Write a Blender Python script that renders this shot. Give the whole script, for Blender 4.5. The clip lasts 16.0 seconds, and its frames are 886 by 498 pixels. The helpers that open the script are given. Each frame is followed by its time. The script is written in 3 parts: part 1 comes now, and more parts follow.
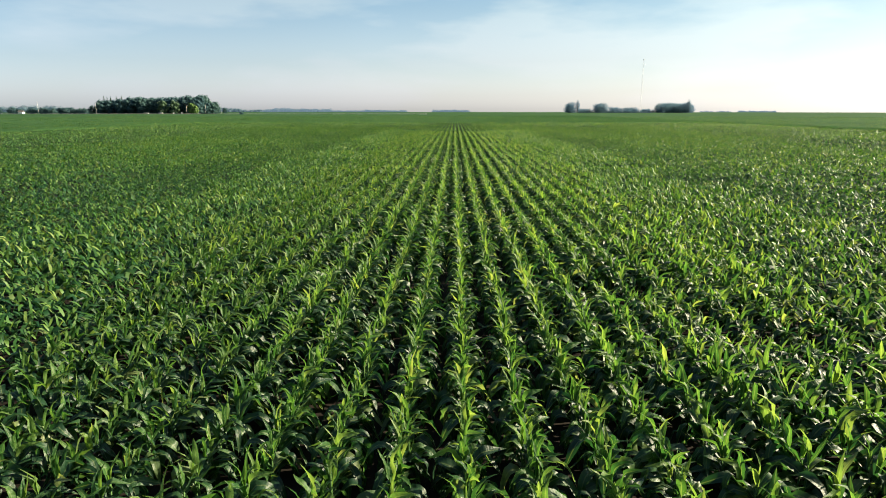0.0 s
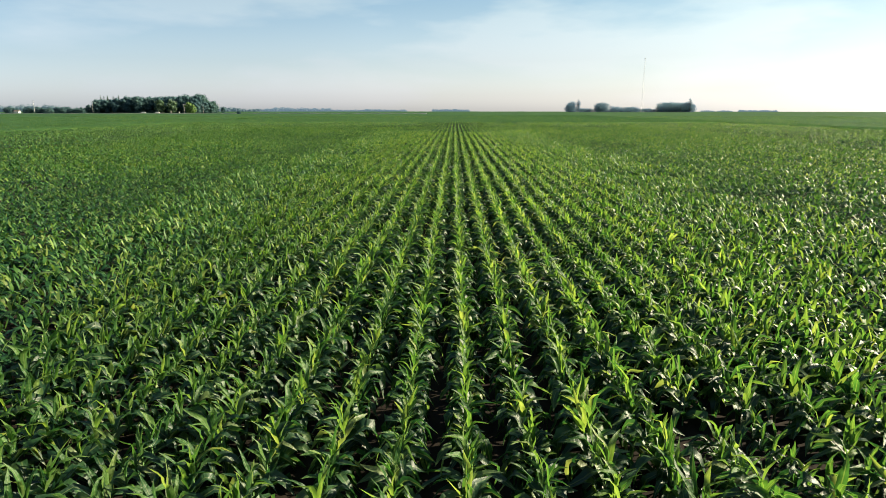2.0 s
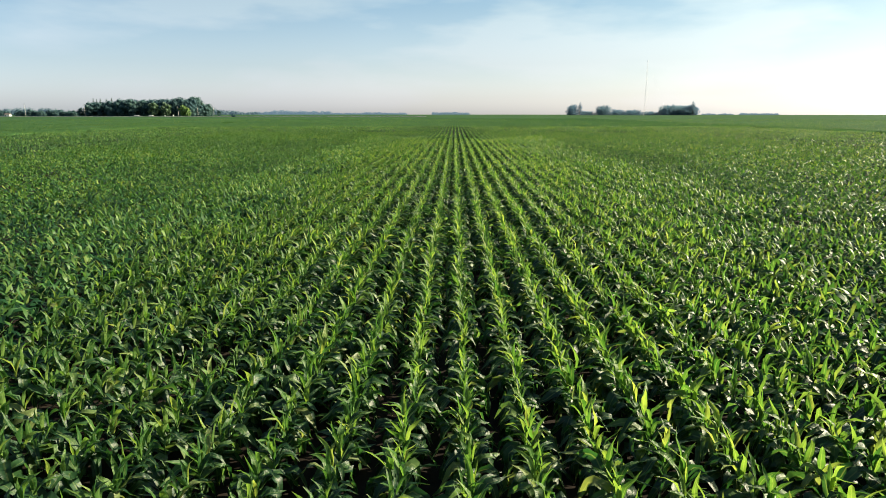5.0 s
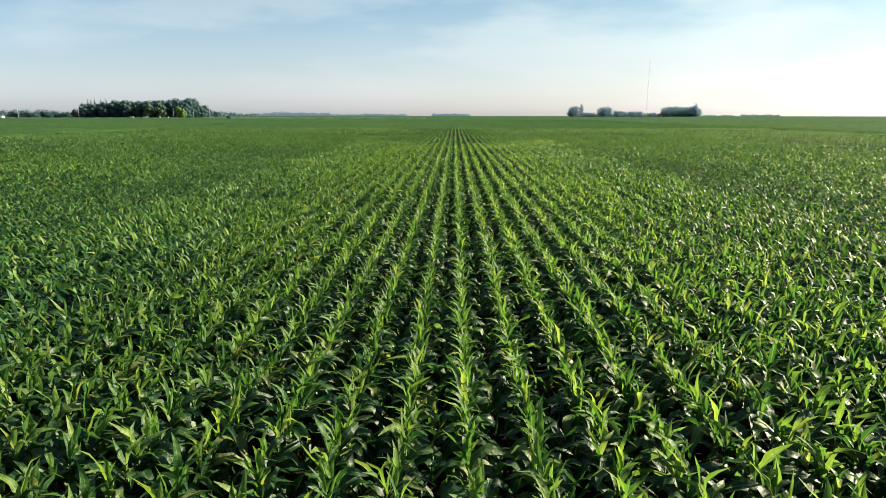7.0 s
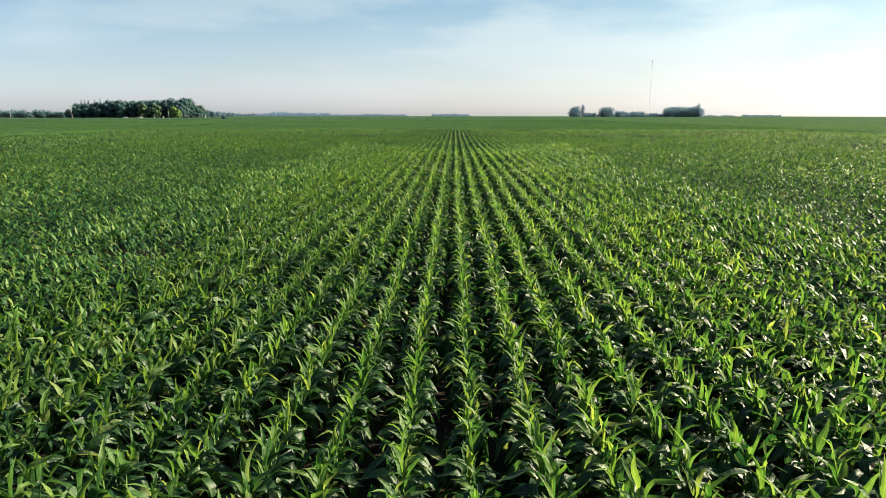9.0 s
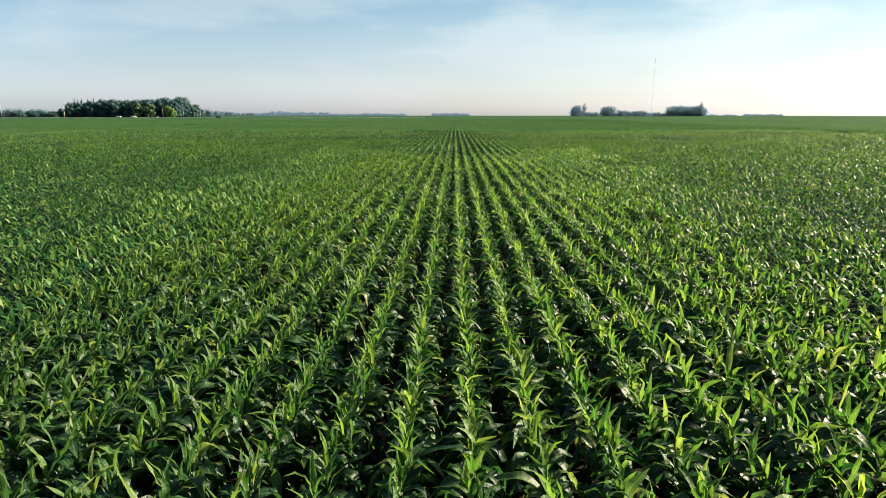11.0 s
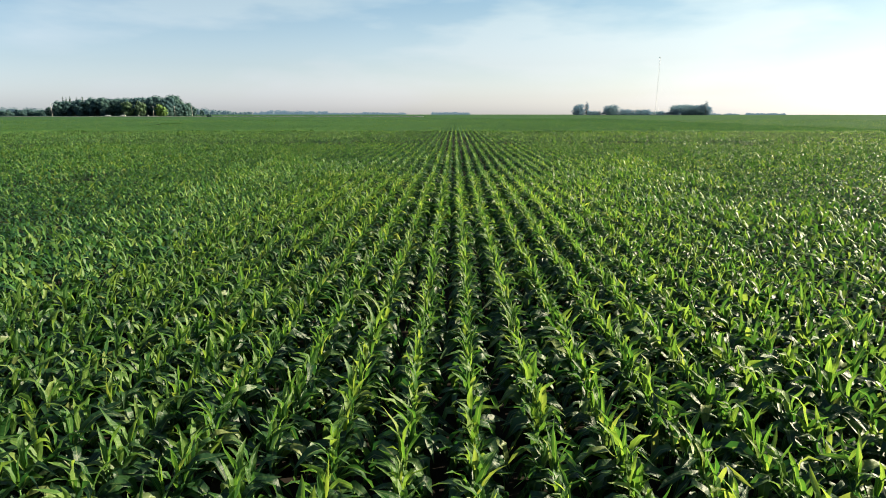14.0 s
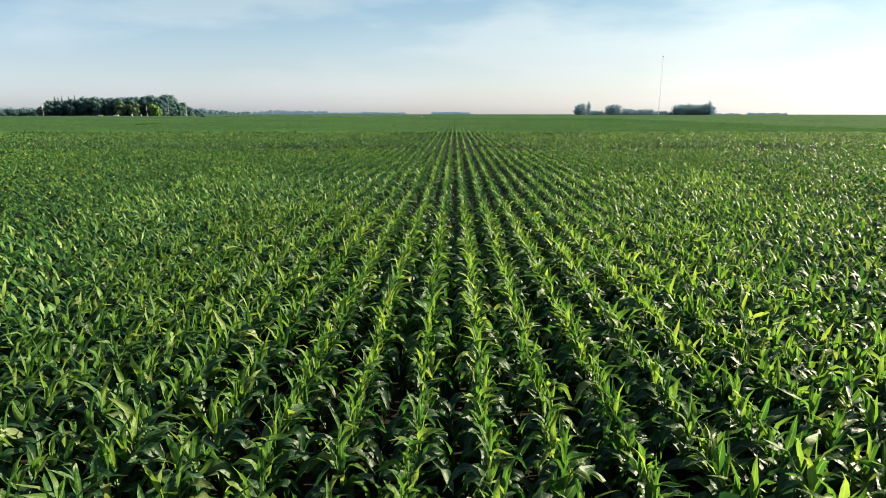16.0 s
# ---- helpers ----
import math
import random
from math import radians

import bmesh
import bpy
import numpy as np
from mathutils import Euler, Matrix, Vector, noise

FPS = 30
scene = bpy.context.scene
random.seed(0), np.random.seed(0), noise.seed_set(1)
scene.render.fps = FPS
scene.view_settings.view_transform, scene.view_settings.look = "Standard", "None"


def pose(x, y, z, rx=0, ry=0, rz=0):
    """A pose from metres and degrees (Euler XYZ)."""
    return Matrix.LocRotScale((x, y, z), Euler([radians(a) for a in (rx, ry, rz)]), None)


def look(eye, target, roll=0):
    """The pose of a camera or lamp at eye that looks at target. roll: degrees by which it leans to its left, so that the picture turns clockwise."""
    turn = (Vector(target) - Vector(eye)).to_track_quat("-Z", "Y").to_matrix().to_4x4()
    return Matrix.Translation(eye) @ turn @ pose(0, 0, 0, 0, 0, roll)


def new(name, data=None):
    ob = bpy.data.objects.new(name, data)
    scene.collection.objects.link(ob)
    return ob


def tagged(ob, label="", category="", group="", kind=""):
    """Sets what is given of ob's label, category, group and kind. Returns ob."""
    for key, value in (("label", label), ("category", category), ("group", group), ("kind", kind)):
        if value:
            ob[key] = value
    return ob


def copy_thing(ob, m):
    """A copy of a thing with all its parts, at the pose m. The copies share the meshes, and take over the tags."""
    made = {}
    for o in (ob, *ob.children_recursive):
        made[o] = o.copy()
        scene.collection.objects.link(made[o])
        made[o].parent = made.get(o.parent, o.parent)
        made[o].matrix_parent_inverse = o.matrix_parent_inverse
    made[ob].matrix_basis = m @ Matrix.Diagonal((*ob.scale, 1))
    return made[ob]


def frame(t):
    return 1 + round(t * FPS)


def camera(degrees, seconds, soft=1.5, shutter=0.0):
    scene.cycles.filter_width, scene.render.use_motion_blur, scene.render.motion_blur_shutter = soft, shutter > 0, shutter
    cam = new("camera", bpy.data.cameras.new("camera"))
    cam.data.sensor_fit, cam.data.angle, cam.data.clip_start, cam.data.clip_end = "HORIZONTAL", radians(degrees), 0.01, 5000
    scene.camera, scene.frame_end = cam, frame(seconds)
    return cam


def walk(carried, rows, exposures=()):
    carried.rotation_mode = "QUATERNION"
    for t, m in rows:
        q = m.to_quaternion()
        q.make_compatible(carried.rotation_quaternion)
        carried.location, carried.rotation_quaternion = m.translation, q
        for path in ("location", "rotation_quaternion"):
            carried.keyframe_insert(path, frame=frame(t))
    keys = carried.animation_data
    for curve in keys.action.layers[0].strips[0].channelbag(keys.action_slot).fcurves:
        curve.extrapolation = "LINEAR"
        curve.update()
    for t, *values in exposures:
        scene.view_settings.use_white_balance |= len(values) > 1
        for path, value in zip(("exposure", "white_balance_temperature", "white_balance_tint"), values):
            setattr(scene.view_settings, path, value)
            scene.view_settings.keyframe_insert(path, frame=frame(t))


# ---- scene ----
ROW = 0.762            # distance between the planted rows
ROW_X = 0.145          # one row's place across the field
LENS = 75.4

# ---- camera and walk ----
cam = camera(LENS, 16.0, soft=0.35)
YAW = 1.15             # the lens points a little off the rows
PATH = [  # seconds, x, y, z, pitch down
    (0.0, 0.000, 0.00, 4.300, 13.58),
    (0.5, -0.003, 0.98, 4.300, 13.64),
    (1.0, -0.005, 2.37, 4.300, 13.67),
    (1.5, -0.007, 4.05, 4.300, 13.67),
    (2.0, -0.010, 5.96, 4.300, 13.64),
    (2.5, -0.013, 8.06, 4.300, 13.60),
    (3.0, -0.015, 10.32, 4.300, 13.54),
    (3.5, -0.018, 12.70, 4.300, 13.49),
    (4.0, -0.020, 15.16, 4.300, 13.44),
    (6.5, -0.036, 28.30, 4.270, 13.24),
    (7.0, -0.039, 31.02, 4.252, 13.21),
    (7.5, -0.042, 33.76, 4.234, 13.19),
    (8.0, -0.045, 36.52, 4.216, 13.18),
    (8.5, -0.046, 39.30, 4.198, 13.18),
    (9.0, -0.048, 42.10, 4.180, 13.19),
    (11.5, -0.056, 56.60, 4.160, 13.26),
    (12.0, -0.057, 59.60, 4.130, 13.27),
    (12.5, -0.058, 62.65, 4.100, 13.29),
    (13.0, -0.060, 65.70, 4.070, 13.30),
    (13.5, -0.080, 68.78, 4.043, 13.33),
    (14.0, -0.100, 71.88, 4.017, 13.35),
    (14.5, -0.130, 74.98, 3.990, 13.36),
    (15.0, -0.160, 78.10, 3.967, 13.37),
    (15.5, -0.185, 81.20, 3.943, 13.37),
    (16.0, -0.210, 84.30, 3.920, 13.37)]
walk(cam, [(t, pose(x, y, z, 90 - p, 0, YAW)) for t, x, y, z, p in PATH])

# ---- world, sun, exposure ----
SUN_AZ, SUN_EL = 77.0, 26.5      # degrees clockwise from +y, and above the horizon
scene.view_settings.exposure = 1.98
world = bpy.data.worlds.new("sky")
scene.world = world
world.use_nodes = True
wt = world.node_tree
sky = wt.nodes.new("ShaderNodeTexSky")
sky.sky_type, sky.sun_disc = "NISHITA", False
sky.sun_elevation, sky.sun_rotation = radians(SUN_EL), radians(SUN_AZ)
sky.altitude, sky.air_density, sky.dust_density, sky.ozone_density = 300, 1.0, 0.9, 1.6
wt.nodes["Background"].inputs["Strength"].default_value = 0.0405
# haze takes the colour out of the lower sky, and thin cloud drifts in it
tc = wt.nodes.new("ShaderNodeTexCoord")
sep = wt.nodes.new("ShaderNodeSeparateXYZ")
wt.links.new(tc.outputs["Generated"], sep.inputs[0])
pale = wt.nodes.new("ShaderNodeMapRange")
for i, v in enumerate((0.0, 0.26, 0.30, 1.1), 1):
    pale.inputs[i].default_value = v
wt.links.new(sep.outputs[2], pale.inputs[0])
hsv = wt.nodes.new("ShaderNodeHueSaturation")
wt.links.new(pale.outputs[0], hsv.inputs["Saturation"])
glow = wt.nodes.new("ShaderNodeMapRange")
for i, v in enumerate((0.0, 0.16, 1.12, 0.96), 1):
    glow.inputs[i].default_value = v
wt.links.new(sep.outputs[2], glow.inputs[0])
wt.links.new(glow.outputs[0], hsv.inputs["Value"])
wt.links.new(sky.outputs[0], hsv.inputs["Color"])
stretch = wt.nodes.new("ShaderNodeMapping")
stretch.inputs["Scale"].default_value = (1.0, 1.0, 4.0)
stretch.inputs["Rotation"].default_value = (0.25, -0.25, 0.0)
wt.links.new(tc.outputs["Generated"], stretch.inputs[0])
wisp = wt.nodes.new("ShaderNodeTexNoise")
wisp.inputs["Scale"].default_value, wisp.inputs["Detail"].default_value = 2.6, 5.0
wt.links.new(stretch.outputs[0], wisp.inputs["Vector"])
thin = wt.nodes.new("ShaderNodeMapRange")
for i, v in enumerate((0.47, 0.58, 0.0, 0.6), 1):
    thin.inputs[i].default_value = v
wt.links.new(wisp.outputs["Fac"], thin.inputs[0])
cloud = wt.nodes.new("ShaderNodeHueSaturation")
cloud.inputs["Saturation"].default_value, cloud.inputs["Value"].default_value = 0.15, 1.12
wt.links.new(sky.outputs[0], cloud.inputs["Color"])
over = wt.nodes.new("ShaderNodeMix")
over.data_type = "RGBA"
wt.links.new(thin.outputs[0], over.inputs[0])
wt.links.new(hsv.outputs[0], over.inputs[6])
wt.links.new(cloud.outputs[0], over.inputs[7])
tint = wt.nodes.new("ShaderNodeMix")
tint.data_type, tint.blend_type = "RGBA", "MULTIPLY"
tint.inputs[0].default_value = 1.0
shade = wt.nodes.new("ShaderNodeValToRGB")     # rosy haze low down, clear blue above
shade.color_ramp.elements[0].color, shade.color_ramp.elements[1].color = (0.95, 0.95, 1.0, 1), (0.86, 1.01, 1.02, 1)
shade.color_ramp.elements[0].position, shade.color_ramp.elements[1].position = 0.02, 0.20
wt.links.new(sep.outputs[2], shade.inputs[0])
wt.links.new(shade.outputs[0], tint.inputs[7])
wt.links.new(over.outputs[2], tint.inputs[6])
warm = wt.nodes.new("ShaderNodeValToRGB")      # creamier towards the sun
warm.color_ramp.elements[0].color, warm.color_ramp.elements[1].color = (0.80, 0.86, 0.915, 1), (0.92, 0.905, 0.84, 1)
warm.color_ramp.elements[0].position, warm.color_ramp.elements[1].position = 0.20, 0.78
between = warm.color_ramp.elements.new(0.43)
between.color = (0.965, 0.98, 0.985, 1)
side_of = wt.nodes.new("ShaderNodeMapRange")
side_of.inputs[1].default_value = -1.0
wt.links.new(sep.outputs[0], side_of.inputs[0])
wt.links.new(side_of.outputs[0], warm.inputs[0])
cream = wt.nodes.new("ShaderNodeMix")
cream.data_type, cream.blend_type = "RGBA", "MULTIPLY"
cream.inputs[0].default_value = 1.0
wt.links.new(tint.outputs[2], cream.inputs[6])
wt.links.new(warm.outputs[0], cream.inputs[7])
wt.links.new(cream.outputs[2], wt.nodes["Background"].inputs["Color"])
sun = new("sun", bpy.data.lights.new("sun", "SUN"))
sun.data.energy, sun.data.angle, sun.data.color = 4.85, radians(0.6), (1.0, 0.875, 0.62)
sa, se = radians(SUN_AZ), radians(SUN_EL)
sun.matrix_world = look((0, 0, 60), (-math.sin(sa) * math.cos(se), -math.cos(sa) * math.cos(se), 60 - math.sin(se)))


# ---- materials ----
def material(name):
    m = bpy.data.materials.new(name)
    m.use_nodes = True
    nt = m.node_tree
    return m, nt, nt.nodes["Principled BSDF"], nt.nodes["Material Output"]


def node(nt, kind, **values):
    n = nt.nodes.new(kind)
    for k, v in values.items():
        n.inputs[k].default_value = v
    return n


def ramp(nt, stops, source):
    r = nt.nodes.new("ShaderNodeValToRGB")
    while len(r.color_ramp.elements) < len(stops):
        r.color_ramp.elements.new(0.5)
    for e, (p, c) in zip(r.color_ramp.elements, stops):
        e.position, e.color = p, (*c, 1)
    nt.links.new(source, r.inputs[0])
    return r


def mixed(nt, how, fac, a, b):
    n = nt.nodes.new("ShaderNodeMix")
    n.data_type, n.blend_type = "RGBA", how
    for i, v in ((0, fac), (6, a), (7, b)):
        if hasattr(v, "is_output"):
            nt.links.new(v, n.inputs[i])
        else:
            n.inputs[i].default_value = v
    return n.outputs[2]


def foliage(name, stops, through_colour, amount, rough=0.45, single=False, ribs=False, patch=0.05, spec=0.38):
    """Leaves: light passes through them in part, each with its own shade."""
    m, nt, bsdf, out = material(name)
    if single:
        pick = nt.nodes.new("ShaderNodeObjectInfo").outputs["Random"]
    else:
        pick = nt.nodes.new("ShaderNodeNewGeometry").outputs["Random Per Island"]
    col = ramp(nt, stops, pick).outputs[0]
    geo = nt.nodes.new("ShaderNodeNewGeometry")
    big = node(nt, "ShaderNodeTexNoise", Scale=patch, Detail=3.0)
    nt.links.new(geo.outputs["Position"], big.inputs["Vector"])
    tone = ramp(nt, [(0.3, (0.78, 0.82, 0.9)), (0.7, (1.15, 1.1, 0.9))], big.outputs["Fac"]).outputs[0]
    col = mixed(nt, "MULTIPLY", 1.0, col, tone)
    if ribs:
        uv = nt.nodes.new("ShaderNodeUVMap")
        uv.uv_map = "UVMap"
        sep = nt.nodes.new("ShaderNodeSeparateXYZ")
        nt.links.new(uv.outputs[0], sep.inputs[0])
        away = nt.nodes.new("ShaderNodeMath")
        away.operation = "SUBTRACT"
        away.inputs[1].default_value = 0.5
        nt.links.new(sep.outputs[0], away.inputs[0])
        ab = nt.nodes.new("ShaderNodeMath")
        ab.operation = "ABSOLUTE"
        nt.links.new(away.outputs[0], ab.inputs[0])
        rib = ramp(nt, [(0.03, (1, 1, 1)), (0.09, (0, 0, 0))], ab.outputs[0])
        col = mixed(nt, "MIX", rib.outputs[0], col, mixed(nt, "MIX", 0.2, col, (0.30, 0.36, 0.14, 1)))
        dry = node(nt, "ShaderNodeTexNoise", Scale=9.0, Detail=4.0)
        nt.links.new(geo.outputs["Position"], dry.inputs["Vector"])
        spots = ramp(nt, [(0.35, (0.82, 0.85, 0.85)), (0.65, (1.12, 1.1, 1.0))], dry.outputs["Fac"]).outputs[0]
        col = mixed(nt, "MULTIPLY", 1.0, col, spots)
        wave = nt.nodes.new("ShaderNodeTexWave")
        wave.inputs["Scale"].default_value = 6.0
        wave.inputs["Distortion"].default_value = 1.0
        nt.links.new(uv.outputs[0], wave.inputs["Vector"])
        bump = node(nt, "ShaderNodeBump", Strength=0.15, Distance=0.004)
        nt.links.new(wave.outputs["Fac"], bump.inputs["Height"])
        along = nt.nodes.new("ShaderNodeMapping")      # soft buckles across the blade
        along.inputs["Scale"].default_value = (1.2, 9.0, 1.0)
        nt.links.new(uv.outputs[0], along.inputs[0])
        shift = nt.nodes.new("ShaderNodeVectorMath")
        nt.links.new(along.outputs[0], shift.inputs[0])
        nt.links.new(pick, shift.inputs[1])
        buckle = node(nt, "ShaderNodeTexNoise", Scale=1.0, Detail=2.0)
        nt.links.new(shift.outputs[0], buckle.inputs["Vector"])
        wavy = node(nt, "ShaderNodeBump", Strength=0.45, Distance=0.04)
        nt.links.new(buckle.outputs["Fac"], wavy.inputs["Height"])
        nt.links.new(bump.outputs[0], wavy.inputs["Normal"])
        nt.links.new(wavy.outputs[0], bsdf.inputs["Normal"])
    nt.links.new(col, bsdf.inputs["Base Color"])
    bsdf.inputs["Roughness"].default_value = rough
    bsdf.inputs["Specular IOR Level"].default_value = spec
    tr = nt.nodes.new("ShaderNodeBsdfTranslucent")
    nt.links.new(mixed(nt, "MULTIPLY", 1.0, col, (*through_colour, 1)), tr.inputs["Color"])
    mix = nt.nodes.new("ShaderNodeMixShader")
    mix.inputs[0].default_value = amount
    nt.links.new(bsdf.outputs[0], mix.inputs[1])
    nt.links.new(tr.outputs[0], mix.inputs[2])
    nt.links.new(mix.outputs[0], out.inputs["Surface"])
    return m


def plain(name, a, b, scale, rough=0.8, metal=0.0, bump=0.0):
    """A surface that varies between two colours, with fine relief."""
    m, nt, bsdf, out = material(name)
    geo = nt.nodes.new("ShaderNodeNewGeometry")
    n1 = node(nt, "ShaderNodeTexNoise", Scale=scale, Detail=6.0, Roughness=0.65)
    nt.links.new(geo.outputs["Position"], n1.inputs["Vector"])
    nt.links.new(ramp(nt, [(0.3, a), (0.7, b)], n1.outputs["Fac"]).outputs[0], bsdf.inputs["Base Color"])
    bsdf.inputs["Roughness"].default_value, bsdf.inputs["Metallic"].default_value = rough, metal
    bsdf.inputs["Specular IOR Level"].default_value = 0.5 if rough < 0.9 else 0.1
    if bump:
        bp = node(nt, "ShaderNodeBump", Strength=0.6, Distance=bump)
        nt.links.new(n1.outputs["Fac"], bp.inputs["Height"])
        nt.links.new(bp.outputs[0], bsdf.inputs["Normal"])
    return m


# random per leaf: shaded teal up to sunlit pale, put into the colour
CORN = [(0.0, (0.007, 0.033, 0.013)), (0.5, (0.014, 0.052, 0.019)), (0.78, (0.031, 0.083, 0.028)), (0.92, (0.066, 0.122, 0.041)), (1.0, (0.125, 0.16, 0.064))]
M_LEAF = foliage("maize_leaf", CORN, (2.25, 2.1, 1.1), 0.45, 0.47, ribs=True, spec=0.52)
M_LEAF_ONE = foliage("maize_leaf_single", CORN, (2.25, 2.1, 1.1), 0.45, 0.47, single=True, ribs=True, spec=0.52)
M_LEAF_FAR = foliage("maize_leaf_far", CORN, (2.25, 2.1, 1.1), 0.28, 0.5, spec=0.20)
# the young leaves in the middle of a plant are paler and thinner
YOUNG = [(0.0, (0.018, 0.064, 0.017)), (0.45, (0.044, 0.110, 0.026)), (0.85, (0.092, 0.162, 0.040)), (1.0, (0.145, 0.20, 0.062))]
M_TOP = foliage("maize_young_leaf", YOUNG, (2.25, 2.1, 1.1), 0.45, 0.48, ribs=True, spec=0.30)
M_TOP_ONE = foliage("maize_young_leaf_single", YOUNG, (2.25, 2.1, 1.1), 0.45, 0.48, single=True, ribs=True, spec=0.30)
M_TOP_FAR = foliage("maize_young_leaf_far", YOUNG, (2.25, 2.1, 1.1), 0.32, 0.5, spec=0.20)
M_STALK = plain("maize_stalk", (0.05, 0.11, 0.03), (0.08, 0.15, 0.045), 6.0, 0.5)
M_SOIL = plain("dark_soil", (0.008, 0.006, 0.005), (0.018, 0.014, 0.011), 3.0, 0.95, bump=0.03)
M_BARK = plain("bark", (0.05, 0.04, 0.03), (0.12, 0.10, 0.08), 2.0, 0.9, bump=0.03)
# dark green leaves with the blue of the haze mixed into the colour
WOOD_HAZED = [(0.0, (0.043, 0.082, 0.098)), (0.5, (0.048, 0.09, 0.104)), (1.0, (0.056, 0.10, 0.105))]
M_TREE = foliage("hazed_broadleaf", WOOD_HAZED, (1.4, 1.6, 1.6), 0.35, 1.0, patch=0.03, spec=0.0)
# sunlight on the grove's end trees, put into their leaf colour
M_TREE_SUNLIT = foliage("sunlit_foliage", [(0.0, (0.06, 0.13, 0.035)), (1.0, (0.11, 0.19, 0.045))], (1.5, 1.5, 0.7), 0.35, 0.55, patch=0.1)
# haze over the far grove is painted in as pale blue leaf colour
M_TREE_FAR = foliage("far_foliage_hazed", [(0.0, (0.09, 0.145, 0.20)), (1.0, (0.105, 0.16, 0.21))], (1.1, 1.25, 1.35), 0.50, 0.9, patch=0.02, spec=0.0)


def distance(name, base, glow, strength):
    """Far-off woodland whose own blue glow stands in for bright haze."""
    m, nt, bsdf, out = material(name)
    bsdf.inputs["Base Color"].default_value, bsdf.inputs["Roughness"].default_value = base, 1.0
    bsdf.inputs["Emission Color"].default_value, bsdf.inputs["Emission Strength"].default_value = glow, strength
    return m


M_WOOD_FAR = distance("haze_glow_wood", (0.025, 0.045, 0.05, 1), (0.42, 0.72, 0.9, 1), 0.036)
M_DISTANCE = distance("haze_glow_distance", (0.02, 0.03, 0.035, 1), (0.50, 0.78, 1.0, 1), 0.07)
M_SPRUCE = foliage("spruce_foliage", [(0.0, (0.018, 0.045, 0.03)), (1.0, (0.032, 0.068, 0.042))], (1.2, 1.3, 0.8), 0.15, 0.6, patch=0.05)
M_GRAVEL = plain("pale_gravel", (0.38, 0.36, 0.31), (0.52, 0.49, 0.43), 0.4, 0.9)
M_POLE = plain("weathered_pole", (0.36, 0.36, 0.35), (0.48, 0.47, 0.45), 1.5, 0.8)
M_WHITE = plain("white_paint", (0.74, 0.74, 0.72), (0.82, 0.82, 0.80), 0.7, 0.5)
M_ROOF = plain("dark_roof", (0.05, 0.045, 0.045), (0.09, 0.085, 0.08), 1.2, 0.8)
M_GLASS = plain("dark_glass", (0.02, 0.025, 0.03), (0.03, 0.035, 0.04), 1.0, 0.1)
M_RUBBER = plain("tyre_rubber", (0.015, 0.015, 0.015), (0.03, 0.03, 0.03), 4.0, 0.8)
M_STEEL = plain("galvanised_steel", (0.50, 0.51, 0.52), (0.62, 0.62, 0.62), 0.5, 0.6)


# ---- mesh helpers ----
def mesh_of(name, verts, tris, mat, uv=None, smooth=True, second=None, which=None):
    me = bpy.data.meshes.new(name)
    verts = np.ascontiguousarray(verts, np.float32).reshape(-1, 3)
    tris = np.ascontiguousarray(tris, np.int32).reshape(-1, 3)
    me.vertices.add(len(verts))
    me.vertices.foreach_set("co", verts.ravel())
    me.loops.add(tris.size)
    me.loops.foreach_set("vertex_index", tris.ravel())
    me.polygons.add(len(tris))
    me.polygons.foreach_set("loop_start", np.arange(0, tris.size, 3, dtype=np.int32))
    if smooth:
        me.polygons.foreach_set("use_smooth", np.ones(len(tris), bool))
    if uv is not None:
        layer = me.uv_layers.new(name="UVMap")
        layer.data.foreach_set("uv", np.ascontiguousarray(uv, np.float32).reshape(-1, 2)[tris.ravel()].ravel())
    me.materials.append(mat)
    if second is not None:
        me.materials.append(second)
        me.polygons.foreach_set("material_index", np.ascontiguousarray(which, np.int32))
    me.update(calc_edges=True)
    return me


def part(name, bm, mat, parent, label=""):
    """One mesh object from a bmesh, under a thing or a part."""
    me = bpy.data.meshes.new(name)
    bm.to_mesh(me)
    bm.free()
    me.materials.append(mat)
    ob = new(name, me)
    ob.parent = parent
    return tagged(ob, label)


def box(bm, x0, x1, y0, y1, z0, z1):
    r = bmesh.ops.create_cube(bm, size=1.0, matrix=Matrix.LocRotScale(((x0 + x1) / 2, (y0 + y1) / 2, (z0 + z1) / 2), None, (x1 - x0, y1 - y0, z1 - z0)))
    return r["verts"]


def rod(bm, a, b, r0, r1, n=6):
    a, b = Vector(a), Vector(b)
    q = (b - a).to_track_quat("Z", "Y").to_matrix().to_4x4()
    bmesh.ops.create_cone(bm, cap_ends=True, segments=n, radius1=r0, radius2=r1, depth=(b - a).length, matrix=Matrix.Translation((a + b) / 2) @ q)


def thing(name, x, y, z=0.0, turn=0.0):
    ob = new(name)
    ob.matrix_world = pose(x, y, z, 0, 0, turn)
    return ob


def smooth_noise(x, y, size, seed):
    """Value noise in the plane, -1 to 1."""
    g = np.random.default_rng(seed).uniform(-1, 1, (64, 64))
    u, v = x / size + 13.3, y / size + 7.7
    i, j = np.floor(u).astype(int), np.floor(v).astype(int)
    fu, fv = u - i, v - j
    fu, fv = fu * fu * (3 - 2 * fu), fv * fv * (3 - 2 * fv)
    a, b = g[i % 64, j % 64], g[(i + 1) % 64, j % 64]
    c, d = g[i % 64, (j + 1) % 64], g[(i + 1) % 64, (j + 1) % 64]
    return (a * (1 - fu) + b * fu) * (1 - fv) + (c * (1 - fu) + d * fu) * fv


CREST = 1400.0


